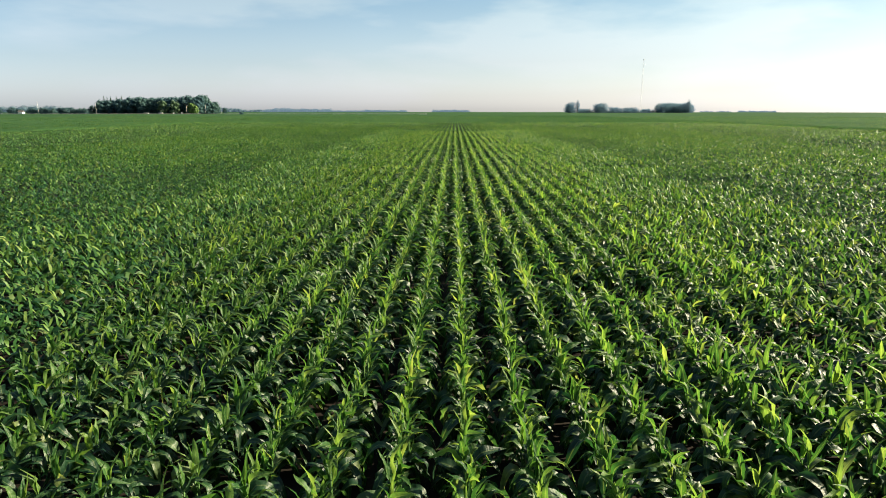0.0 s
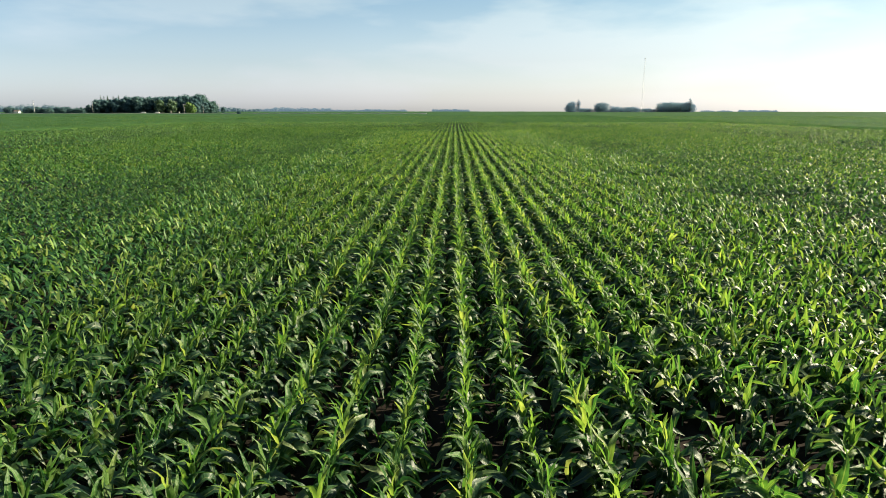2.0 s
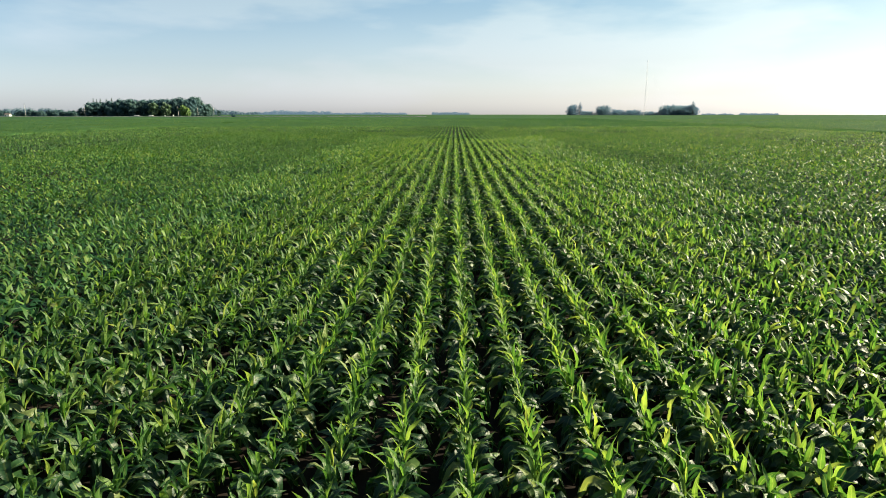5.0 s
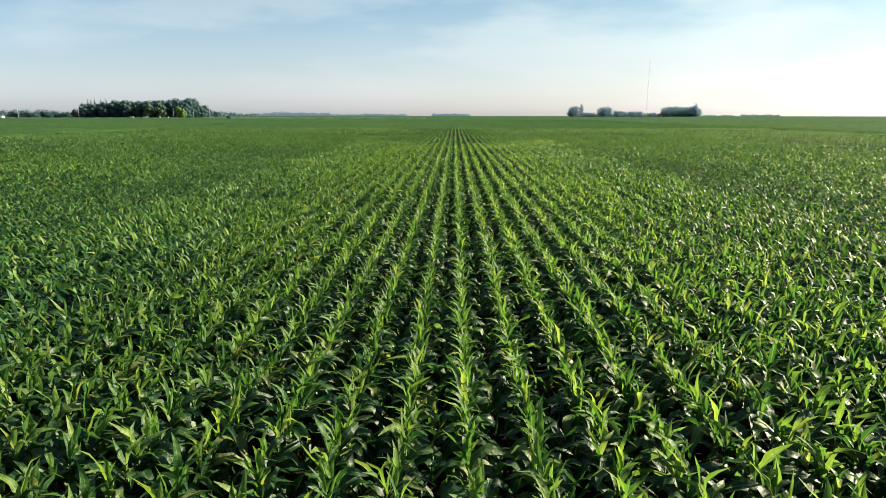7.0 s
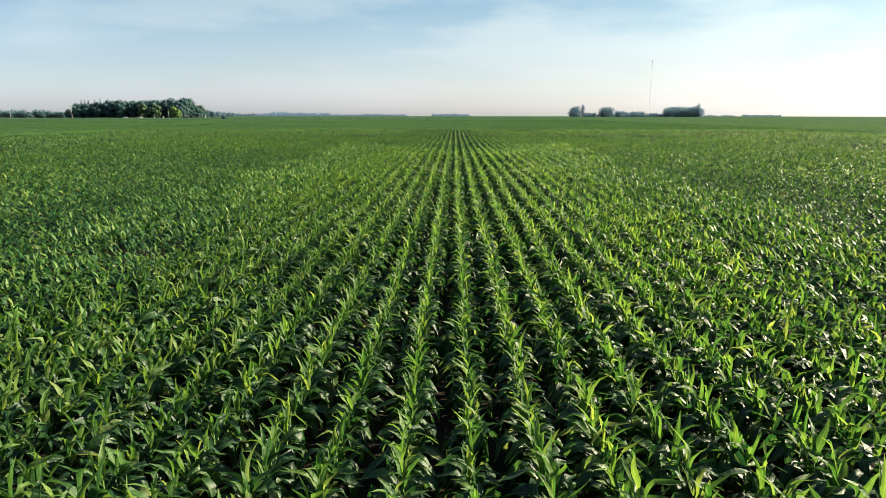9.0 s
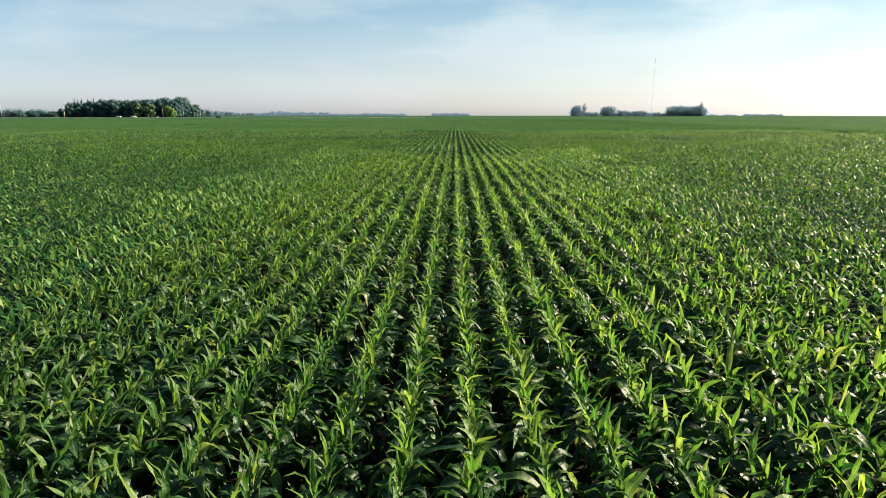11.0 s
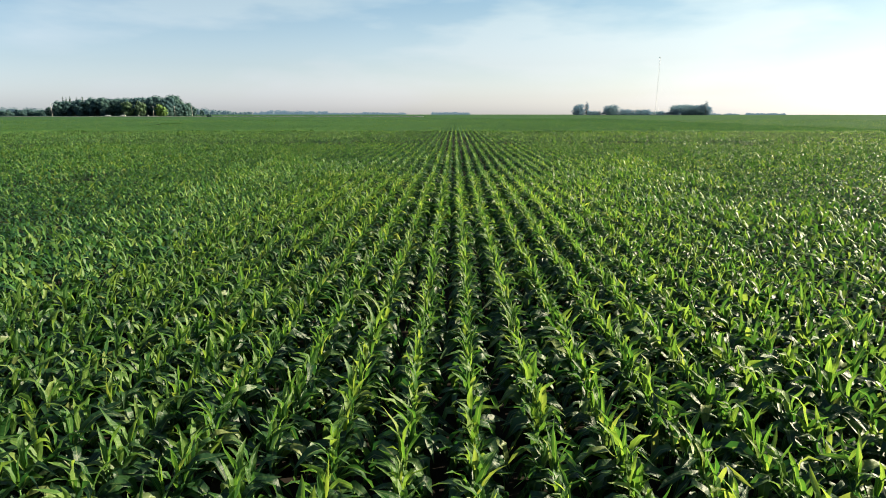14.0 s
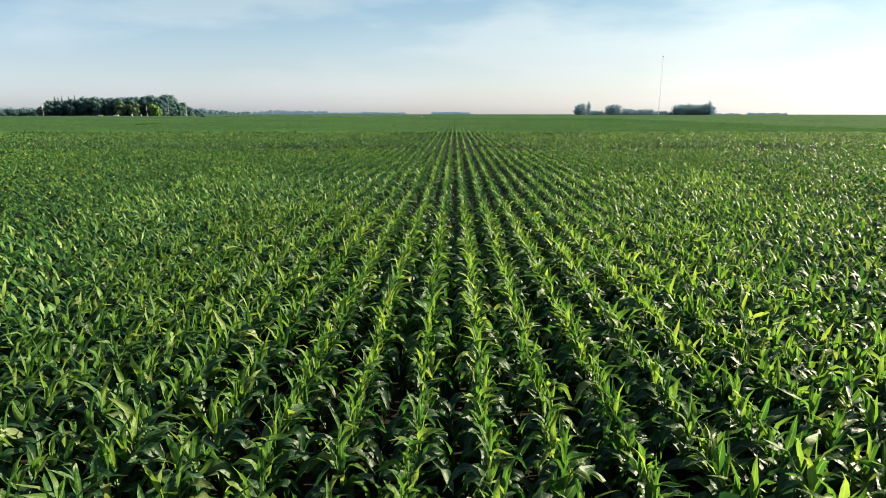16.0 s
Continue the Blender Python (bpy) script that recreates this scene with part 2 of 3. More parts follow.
def land(x, y):
    """Height of the land: level, and falling away behind a far, low crest."""
    d = np.hypot(x, y)
    over = np.maximum(d - CREST, 0)
    return -0.0045 * over * over / (over + 250.0)


# ---- maize ----
def leaf_grid(rng, base, az, lean, bend, length, width, late, S, A, fold=0.22, ripple=0.16):
    """Strap leaves that rise, arch over and taper to a point: vertices, triangles and UVs for M leaves of S lengths and A widths."""
    M = len(az)
    u = np.linspace(-1, 1, S + 1)
    s = 0.5 + 0.5 * np.sign(u) * np.abs(u) ** 1.3     # closer where a leaf folds
    mid = (s[:-1] + s[1:]) / 2
    fold_at = (rng.uniform(0.28, 0.52, M) + 0.20 * late)[:, None]      # where along it a leaf turns over
    soft = rng.uniform(0.22, 0.5, M)[:, None]

    def turned(p):
        u = np.clip((p[None] - fold_at) / soft + 0.5, 0, 1)
        return u * u * (3 - 2 * u)

    th = lean[:, None] + bend[:, None] * turned(mid)
    kink = rng.normal(0, 0.13, (M, S + 1))          # buckles along the blade
    kink[:, 0] = 0
    th = th + kink[:, 1:] * 0.6
    drift = rng.normal(0, 0.7, M)
    azm = az[:, None] + drift[:, None] * mid[None] ** 2
    step = length[:, None] * np.diff(s)[None]
    dx, dy, dz = step * np.sin(th) * np.cos(azm), step * np.sin(th) * np.sin(azm), step * np.cos(th)
    line = np.zeros((M, S + 1, 3))
    line[:, 1:, 0], line[:, 1:, 1], line[:, 1:, 2] = np.cumsum(dx, 1), np.cumsum(dy, 1), np.cumsum(dz, 1)
    line += base[:, None]
    ths = lean[:, None] + bend[:, None] * turned(s) + kink
    azs = az[:, None] + drift[:, None] * s[None] ** 2
    out = np.stack([np.cos(azs), np.sin(azs), np.zeros_like(azs)], -1)
    side = np.stack([-np.sin(azs), np.cos(azs), np.zeros_like(azs)], -1)
    up = -np.cos(ths)[..., None] * out + np.sin(ths)[..., None] * np.array([0, 0, 1.0])
    tw = rng.normal(0, 0.65, M)[:, None] * s[None] + rng.normal(0, 0.25, M)[:, None]
    side, up = np.cos(tw)[..., None] * side + np.sin(tw)[..., None] * up, -np.sin(tw)[..., None] * side + np.cos(tw)[..., None] * up
    w = width[:, None] * (0.5 + 0.5 * np.minimum(1, s / 0.3))[None] * np.maximum(1 - s ** 2.2, 0)[None] ** 0.8
    ph = rng.uniform(0, 6.28, (M, 2))
    cols, us = [], []
    for a in range(A + 1):
        k = 2 * a / A - 1
        lift = fold * abs(k) * w if A > 1 else 0 * w
        if A > 1 and a in (0, A):
            lift = lift + ripple * w * np.sin(s[None] * 11 + ph[:, :1] + 2 * k) + w * rng.normal(0, 0.10, w.shape)
        cols.append(line + 0.5 * k * w[..., None] * side + lift[..., None] * up)
        us.append((k + 1) / 2)
    body = np.stack(cols, 2)[:, :S]
    verts = np.concatenate([body.reshape(M, -1, 3), line[:, S:]], 1)
    uvb = np.stack(np.broadcast_arrays(np.array(us)[None, :], s[:S, None]), -1).reshape(-1, 2)
    uv = np.broadcast_to(np.concatenate([uvb, [[0.5, 1.0]]]), (M, len(uvb) + 1, 2))
    W = A + 1
    t = []
    for i in range(S - 1):
        for a in range(A):
            p = i * W + a
            t += [(p, p + 1, p + W + 1), (p, p + W + 1, p + W)]
    for a in range(A):
        t.append(((S - 1) * W + a, (S - 1) * W + a + 1, S * W))
    t = np.array(t)
    tris = (np.arange(M)[:, None, None] * verts.shape[1] + t[None]).reshape(-1, 3)
    return verts, tris, uv


def leaf_numbers(rng, n, K, size, low=0.0):
    """Turn, lean, bend, length, width and foot of K leaves on each of n plants; low: flatter, with a shorter whorl."""
    k = np.linspace(0, 1, K)[None]
    whorl = np.clip((k - 0.50) / 0.34, 0, 1) ** 1.2 * (1 - 0.25 * low)          # the upper leaves stand up together
    turn = rng.normal(0, 0.60, (n, 1))
    az = turn + np.pi * (np.arange(K)[None] % 2) + rng.normal(0, 0.45 + 0.35 * whorl, (n, K))
    lean = np.radians(51 + 8 * low - 2 * k - 36 * whorl * (1 - 0.45 * low) + rng.normal(0, 9, (n, K)))
    bend = np.radians((110 - 6 * k) * (1 - 0.2 * low) - 66 * whorl + rng.normal(0, 20, (n, K)))
    length = (1 - 0.22 * low) * size[:, None] * (0.48 + 0.17 * np.sin(np.pi * (0.10 + 0.9 * np.minimum(k / 0.7, 1))) - (0.06 + 0.18 * low) * whorl + rng.normal(0, 0.055, (n, K)))
    width = size[:, None] * (0.098 + 0.028 * np.sin(np.pi * np.minimum(k / 0.7, 1)) - 0.034 * whorl + rng.normal(0, 0.014, (n, K)))
    foot = size[:, None] * (0.08 + 0.36 * k + rng.normal(0, 0.02, (n, K)))
    return az, lean, bend, length, width, foot, np.broadcast_to(whorl, az.shape)


def stand(rng, px, py, size, K, S, A, wide=1.0, low=0.0):
    """Vertices, triangles and UVs of a whole stand of plants."""
    n = len(px)
    az, lean, bend, length, width, foot, late = leaf_numbers(rng, n, K, size, low)
    base = np.stack(np.broadcast_arrays(px[:, None], py[:, None], foot), -1).reshape(-1, 3)
    v, t, uv = leaf_grid(rng, base, az.ravel(), lean.ravel(), bend.ravel(), length.ravel(), width.ravel() * wide, late.ravel(), S, A)
    young = np.tile(np.arange(K) >= K - max(1, round(K * 0.32)), n)
    return v, t, uv, np.repeat(young, len(t) // (n * K))


NEAR_END = 84.3       # the rows pass under the walk up to here
rng = np.random.default_rng(5)


def planted(reach, every):
    """Places of the plants along the rows as far as `reach` from the walk."""
    n = int(reach * 0.80 / ROW) + 2
    xs, ys = [], []
    for r in range(-n, n + 1):
        y = np.arange(3.2, NEAR_END + reach, every)
        ys.append(y + rng.normal(0, every * 0.2, len(y)))
        xs.append(ROW_X + r * ROW + rng.normal(0, 0.036, len(y)) + 0.03 * smooth_noise(y + 37.0 * r, y * 0 + 5.1 * r, 3.5, 31))
    return np.concatenate(xs), np.concatenate(ys)


def how_near(x, y):
    """Distance at which the walk passes a place, with a ragged edge."""
    d = np.maximum(np.abs(x) / 0.78, y - NEAR_END)
    return d * (1.0 + 0.13 * smooth_noise(x, y, 4.0, 21) + 0.10 * smooth_noise(x, y, 1.1, 22))


def in_sight(x, y):
    return np.abs(x) < 0.84 * y + 1.5


# patches where the crop is thin: x, y and half-widths
STUNTED = ((5.6, 9.8, 1.8, 1.0), (3.9, 12.2, 0.9, 0.7), (15.5, 33, 3.0, 0.8), (25, 35.5, 3.5, 0.8), (12.5, 41, 3.0, 1.0),
           (31, 62, 4.0, 1.2), (-9.0, 58, 2.0, 0.9), (6.5, 74, 1.2, 0.9), (-4.0, 29, 0.9, 0.8))


def vigour(x, y):
    """Size of the plants, uneven over the field."""
    weak = 0
    for cx, cy, rx, ry in STUNTED:
        weak = weak + np.exp(-((x - cx) / rx) ** 2 - ((y - cy) / ry) ** 2)
    return 1.0 - 0.45 * np.minimum(weak, 1) + 0.10 * smooth_noise(x, y, 6.0, 3) + 0.07 * smooth_noise(x, y, 1.7, 4) + rng.normal(0, 0.07, len(x))


def missing(x, y):
    return (rng.random(len(x)) < 0.03) | (smooth_noise(x, y * 0.45, 1.1, 9) > 0.88)


def patch_of_singles(x, y):
    """Two stretches of the six rows under the walk, where the plants are things of their own."""
    return (np.abs(x) < 2.35) & (((y > 4.3) & (y < 9.0)) | ((y > 88.6) & (y < 93.3)))


SPACE = 0.18
X, Y = planted(58.0, SPACE)
keep = in_sight(X, Y) & ~missing(X, Y) & (how_near(X, Y) < 58.0)
X, Y = X[keep], Y[keep]
D = how_near(X, NEAR_END + (Y - NEAR_END) * np.where(Y > NEAR_END, 0.5, 1.0))      # finer along the rows ahead
SINGLE = patch_of_singles(X, Y)
# level, which plants, leaves to a plant, steps along and across a leaf, width, flatness
LEVELS = (("near", D < 5.5, 10, 5, 2, 1.08, 0.0, M_LEAF), ("next", (D >= 5.5) & (D < 10), 9, 4, 2, 1.08, 0.1, M_LEAF),
          ("middle", (D >= 10) & (D < 17), 8, 3, 1, 0.98, 0.5, M_LEAF_FAR), ("far", (D >= 17) & (D < 26), 7, 2, 1, 1.02, 0.9, M_LEAF_FAR),
          ("farther", (D >= 26) & (rng.random(len(D)) < 0.74), 5, 2, 1, 1.35, 0.75, M_LEAF_FAR))
for tag, mask, K, S, A, wide, low, mat in LEVELS:
    top = M_TOP if mat == M_LEAF else M_TOP_FAR
    mask = mask & ~SINGLE
    v, t, uv, young = stand(rng, X[mask], Y[mask], vigour(X[mask], Y[mask]), K, S, A, wide, low)
    ob = new("maize_field", mesh_of("maize_leaves", v, t, mat, uv, True, top, young))
    tagged(ob, "dense rows of green knee-high maize plants with arching leaves", "maize crop", kind="stuff")
    if tag == "near":
        n = int(mask.sum())
        ang = np.arange(3) * 2.0944
        ring = np.stack([np.cos(ang), np.sin(ang), 0 * ang], -1)
        foot = np.stack([X[mask], Y[mask], 0 * X[mask] - 0.02], -1)[:, None]
        v = np.concatenate([foot + 0.016 * ring, foot + 0.010 * ring + np.array([0, 0, 0.46])], 1)
        t = np.array([(0, 1, 4), (0, 4, 3), (1, 2, 5), (1, 5, 4), (2, 0, 3), (2, 3, 5)])
        ob = new("maize_stalks", mesh_of("maize_stalks", v, np.arange(n)[:, None, None] * 6 + t[None], M_STALK))
        tagged(ob, "green maize stalks standing in dark soil", "maize stalks", kind="stuff")

X3, Y3 = planted(110.0, SPACE * 2.8)
keep = in_sight(X3, Y3) & (how_near(X3, Y3) >= 58.0) & (how_near(X3, Y3) < 110.0) & ~missing(X3, Y3)
X3, Y3 = X3[keep], Y3[keep]
v, t, uv, young = stand(rng, X3, Y3, vigour(X3, Y3) * 1.02, 4, 2, 1, 1.5, 0.75)
tagged(new("maize_field", mesh_of("maize_leaves", v, t, M_LEAF_FAR, None, True, M_TOP_FAR, young)), "distant rows of green maize plants", "maize crop", kind="stuff")


for start, end, every, wide in ((106.0, 165.0, 0.75, 1.9), (165.0, 300.0, 2.0, 2.8)):
    X4, Y4 = planted(end, every)
    keep = in_sight(X4, Y4) & (how_near(X4, Y4) >= start) & (how_near(X4, Y4) < end)
    X4, Y4 = X4[keep], Y4[keep]
    v, t, uv, young = stand(rng, X4, Y4, vigour(X4, Y4) * 1.2, 3, 1, 1, wide, 0.6)
    tagged(new("maize_field", mesh_of("maize_leaves", v, t, M_LEAF_FAR, None, True, M_TOP_FAR, young)), "distant rows of green maize plants", "maize crop", kind="stuff")


# plants beside and behind the start of the walk
n = int(64 / ROW)
XS = np.repeat(ROW_X + ROW * np.arange(-n, n + 1), 310)
YS = np.tile(-16 + 0.31 * np.arange(310), 2 * n + 1)
keep = ~(in_sight(XS, YS) & (YS > 3.2))
XS, YS = XS[keep] + rng.normal(0, 0.03, keep.sum()), YS[keep] + rng.normal(0, 0.08, keep.sum())
v, t, uv, young = stand(rng, XS, YS, vigour(XS, YS) * 1.05, 4, 1, 1, 2.8)
tagged(new("maize_field", mesh_of("maize_leaves", v, t, M_LEAF_FAR, None, True, M_TOP_FAR, young)), "rows of green maize plants beside the field's edge", "maize crop", kind="stuff")


def placed(proto, used, m):
    """The prototype itself at its first place, a copy of it afterwards."""
    if proto.name in used:
        proto_scale = Matrix.Diagonal((*[1 / c for c in proto.scale], 1))
        return copy_thing(proto, m @ proto_scale)
    used.add(proto.name)
    proto.matrix_basis = m
    return proto


used = set()


def maize_plant(seed):
    r = np.random.default_rng(seed)
    plant = new("maize_plant")
    tagged(plant, "young green maize plant with arching strap leaves, rooted in dark soil", "maize plant", "maize plants in the field rows")
    K = 10
    az, lean, bend, length, width, foot, late = leaf_numbers(r, 1, K, np.ones(1))
    bm = bmesh.new()
    rod(bm, (0, 0, -0.03), (0, 0, 0.30), 0.017, 0.015)
    rod(bm, (0, 0, 0.30), (0, 0, 0.47), 0.015, 0.010)
    part("stalk", bm, M_STALK, plant, "green stalk")
    for i in range(K):
        v, t, uv = leaf_grid(r, np.array([[0, 0, foot[0, i]]]), az[0, i:i + 1], lean[0, i:i + 1], bend[0, i:i + 1], length[0, i:i + 1], width[0, i:i + 1], late[0, i:i + 1], 8, 2)
        ob = new("leaf", mesh_of("leaf", v, t, M_TOP_ONE if i >= K - 4 else M_LEAF_ONE, uv))
        ob.parent = plant
    return plant


SX, SY = X[SINGLE], Y[SINGLE]
kinds = [maize_plant(100 + i) for i in range(14)]
for i, (x, y) in enumerate(zip(SX, SY)):
    m = Matrix.Translation((x, y, 0)) @ Matrix.Rotation(rng.normal(0, 0.25) + (math.pi if i % 2 else 0), 4, "Z") @ Matrix.Scale(float(rng.normal(1.0, 0.08)), 4)
    placed(kinds[i % len(kinds)], used, m)

# ---- ground and the far canopy ----


def sheet(name, xs, ys, zfun, keepfun, mat):
    gx, gy = np.meshgrid(xs, ys)
    v = np.stack([gx, gy, zfun(gx, gy)], -1).reshape(-1, 3)
    nx, ny = len(xs), len(ys)
    i, j = np.meshgrid(np.arange(nx - 1), np.arange(ny - 1))
    p = (j * nx + i).ravel()
    cx, cy = gx[:-1, :-1].ravel() + np.diff(gx, axis=1)[:-1].ravel() / 2, gy[:-1, :-1].ravel() + np.diff(gy, axis=0)[:, :-1].ravel() / 2
    p = p[keepfun(cx, cy)]
    t = np.concatenate([np.stack([p, p + 1, p + nx + 1], -1), np.stack([p, p + nx + 1, p + nx], -1)])
    used = np.unique(t)
    back = np.zeros(len(v), int)
    back[used] = np.arange(len(used))
    return new(name, mesh_of(name, v[used], back[t], mat))


def spread(limit, first, grow):
    a = [0.0]
    while a[-1] < limit:
        a.append(a[-1] + first)
        first *= grow
    return np.array(a)


side_x = spread(4800, 6, 1.10)
gx = np.concatenate([-side_x[:0:-1], side_x])
gy = np.concatenate([-side_x[:0:-1], side_x])
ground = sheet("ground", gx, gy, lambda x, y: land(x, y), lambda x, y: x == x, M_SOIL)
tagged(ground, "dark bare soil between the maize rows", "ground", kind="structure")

M_CANOPY = foliage("maize_canopy", [(0.0, (0.031, 0.082, 0.034)), (1.0, (0.046, 0.106, 0.042))], (1.7, 1.8, 1.0), 0.35, 0.9, spec=0.05, patch=0.02)
ROAD_Y, ROAD_END = 632.0, -30.0      # a gravel road crosses beyond the field


def is_road(x, y):
    return (np.abs(y - ROAD_Y) < 9.0) & (x < ROAD_END)


def has_plants(x, y):
    near = np.maximum(np.abs(x) / 0.78, y - NEAR_END)
    return (in_sight(x, y) & (near < 107.0) & (y > 2.0)) | ((np.abs(x) < 63) & (y > -15) & (y < 79))


def ridges(x, y):
    """Rounded tops of the rows, uneven along their length."""
    k = np.round((x - ROW_X) / (ROW / 2)).astype(int)
    r = np.random.default_rng(12).normal(0, 0.13, x.shape)
    return land(x, y) + np.where(k % 2 == 0, 0.54, 0.22) + r + 0.10 * smooth_noise(x, y, 6.0, 3)


rx = ROW_X + ROW / 2 * np.arange(-240, 241)
ry = np.concatenate([np.arange(-40, 240, 2.2), 240 + spread(230, 2.4, 1.03)])
top = sheet("maize_canopy", rx, ry, ridges, lambda x, y: ~has_plants(x, y) & (np.abs(x) < 91) & (y < 460), M_CANOPY)
tagged(top, "far rows of green maize tops closing into a canopy", "maize crop", kind="stuff")


def fine(x, y):
    return (np.abs(x) < 91) & (y > -39) & (y < 460)


def bumps(x, y):
    r = np.random.default_rng(14).normal(0, 0.16, x.shape)
    return land(x, y) + 0.48 + r * (np.hypot(x, y) < 900) + 0.10 * smooth_noise(x, y, 9.0, 3)


sx = spread(2300, 3.2, 1.025)
fx = np.concatenate([-sx[:0:-1], sx])
fy = np.concatenate([-spread(900, 4, 1.06)[:0:-1], spread(2300, 3.4, 1.018)])
wide = sheet("maize_canopy", fx, fy, bumps, lambda x, y: ~has_plants(x, y) & ~fine(x, y) & ~is_road(x, y) & (np.hypot(x, y) < 2200), M_CANOPY)
tagged(wide, "wide green maize field reaching to the horizon", "maize crop", kind="stuff")

bm = bmesh.new()
box(bm, -1500, ROAD_END, ROAD_Y - 4.5, ROAD_Y + 4.5, -0.3, 1.0)
road = part("road", bm, M_GRAVEL, None)
tagged(road, "pale gravel country road on a low bank beyond the field", "road", kind="structure")


# ---- trees ----
def clumps(r, centres, radii, count, size):
    """Leaf clumps over lobes of a crown: bent four-sided tufts facing all ways, denser towards the outside."""
    w = radii.prod(1) ** (2 / 3)
    which = r.choice(len(centres), count, p=w / w.sum())
    d = r.normal(0, 1, (count, 3))
    d /= np.linalg.norm(d, axis=1, keepdims=True)
    rad = r.uniform(0.45, 1.0, count) ** 0.4 * r.normal(1, 0.04, count)
    c = centres[which] + d * radii[which] * rad[:, None]
    a = r.normal(0, 1, (count, 3)) + d * 0.2
    a /= np.linalg.norm(a, axis=1, keepdims=True)
    b = np.cross(a, r.normal(0, 1, (count, 3)))
    b /= np.linalg.norm(b, axis=1, keepdims=True)
    s = size * r.uniform(0.5, 1.2, count)[:, None]
    n = np.cross(a, b) * s * 0.35
    v = np.stack([c - a * s, c - b * s * 0.7 + n, c + a * s, c + b * s * 0.7 + n], 1)
    t = np.array([(0, 1, 2), (0, 2, 3)])
    return v.reshape(-1, 3), (np.arange(count)[:, None, None] * 4 + t).reshape(-1, 3)


def cores(r, centres, radii, fill=0.66):
    """The dense inside of the lobes: lumpy rounded bodies."""
    bm = bmesh.new()
    bmesh.ops.create_icosphere(bm, subdivisions=1, radius=1.0)
    d = np.array([q.co[:] for q in bm.verts])
    f = np.array([[q.index for q in p.verts] for p in bm.faces])
    bm.free()
    n = len(centres)
    v = centres[:, None] + d[None] * radii[:, None] * fill * r.normal(1, 0.07, (n, len(d), 1))
    return v.reshape(-1, 3), (np.arange(n)[:, None, None] * len(d) + f).reshape(-1, 3)


def crown_mesh(r, centres, radii, count, size, mat, dense=True):
    v, t = clumps(r, centres, radii, count, size)
    if not dense:                                  # open crown: sky showing through lightens it like haze
        return mesh_of("crown", v, t, mat, smooth=False)
    v2, t2 = cores(r, centres, radii)
    return mesh_of("crown", np.concatenate([v, v2]), np.concatenate([t, t2 + len(v)]), mat)


def broadleaf(seed, height, width, mat, label, group, count=700, low=0.12, tuft=0.045, dense=True):
    """A tree with a tapered trunk, limbs and an uneven crown of leaf clumps."""
    r = np.random.default_rng(seed)
    tree = new("tree")
    tagged(tree, label, "tree", group)
    bm = bmesh.new()
    h1 = height * 0.45
    rod(bm, (0, 0, -0.02 * height), (0, 0, h1), height * 0.022, height * 0.014, 7)
    n = 9
    cs, rs = [], []
    for i in range(n):
        a = i * 2.4 + r.uniform(-0.4, 0.4)
        f = (i + 0.5) / n
        z = height * (low + 0.16 + (0.98 - low - 0.32) * f)
        reach = width * 0.5 * (0.62 * math.sin(math.pi * (0.25 + 0.66 * f)) + r.uniform(-0.06, 0.1))
        cs.append((reach * math.cos(a), reach * math.sin(a), z))
        k = width * r.uniform(0.20, 0.30)
        rs.append((k, k, height * r.uniform(0.12, 0.17)))
        rod(bm, (0, 0, min(z * 0.7, h1)), cs[-1], height * 0.009, height * 0.003, 5)
    for z, w in ((0.55, 0.32), (0.30, 0.36), (0.14, 0.36)):
        if z > low + 0.1:
            cs.append((0, 0, height * z))
            rs.append((width * w, width * w, height * 0.22 if z > 0.2 else height * 0.13))
    part("trunk", bm, M_BARK, tree, "dark trunk and limbs")
    ob = new("crown", crown_mesh(r, np.array(cs), np.array(rs), count, height * tuft, mat, dense))
    ob.parent = tree
    return tree


def spruce(seed, height, width, label, group, mat):
    """A narrow conifer with drooping tiers of branches."""
    r = np.random.default_rng(seed)
    tree = new("spruce_tree")
    tagged(tree, label, "conifer tree", group)
    bm = bmesh.new()
    rod(bm, (0, 0, -0.02 * height), (0, 0, height * 0.97), height * 0.018, height * 0.002, 6)
    part("trunk", bm, M_BARK, tree, "dark trunk")
    n = 260
    f = r.uniform(0.06, 1, n)
    a = r.uniform(0, 6.283, n)
    out = np.stack([np.cos(a), np.sin(a), -0.35 + 0 * a], -1)
    reach = width * 0.5 * (1 - f) ** 0.85 * r.uniform(0.75, 1.15, n) + 0.012 * height
    root = np.stack([0 * f, 0 * f, f * height], -1)
    tip = root + out * reach[:, None]
    side = np.stack([-np.sin(a), np.cos(a), 0.3 * r.normal(0, 1, n)], -1) * (0.25 * reach + 0.012 * height)[:, None]
    v = np.stack([root, root * 0.45 + tip * 0.55 - side, tip, root * 0.45 + tip * 0.55 + side], 1)
    t = np.array([(0, 1, 2), (0, 2, 3)])
    ob = new("crown", mesh_of("crown", v.reshape(-1, 3), (np.arange(n)[:, None, None] * 4 + t).reshape(-1, 3), mat, smooth=False))
    ob.parent = tree
    return tree


def plant_tree(proto, used, x, y, sx, sz, turn):
    m = Matrix.Translation((x, y, float(land(x, y)))) @ Matrix.Rotation(turn, 4, "Z") @ Matrix.Diagonal((sx, sx, sz, 1))
    return placed(proto, used, m)


R = random.Random(4)
OAK = "dense dark green broadleaf tree in a farm grove, blued for haze"
oaks = [broadleaf(200 + i, 1.0, 0.75, M_TREE, OAK, "trees of the near grove", 1300, 0.02, 0.025) for i in range(5)]
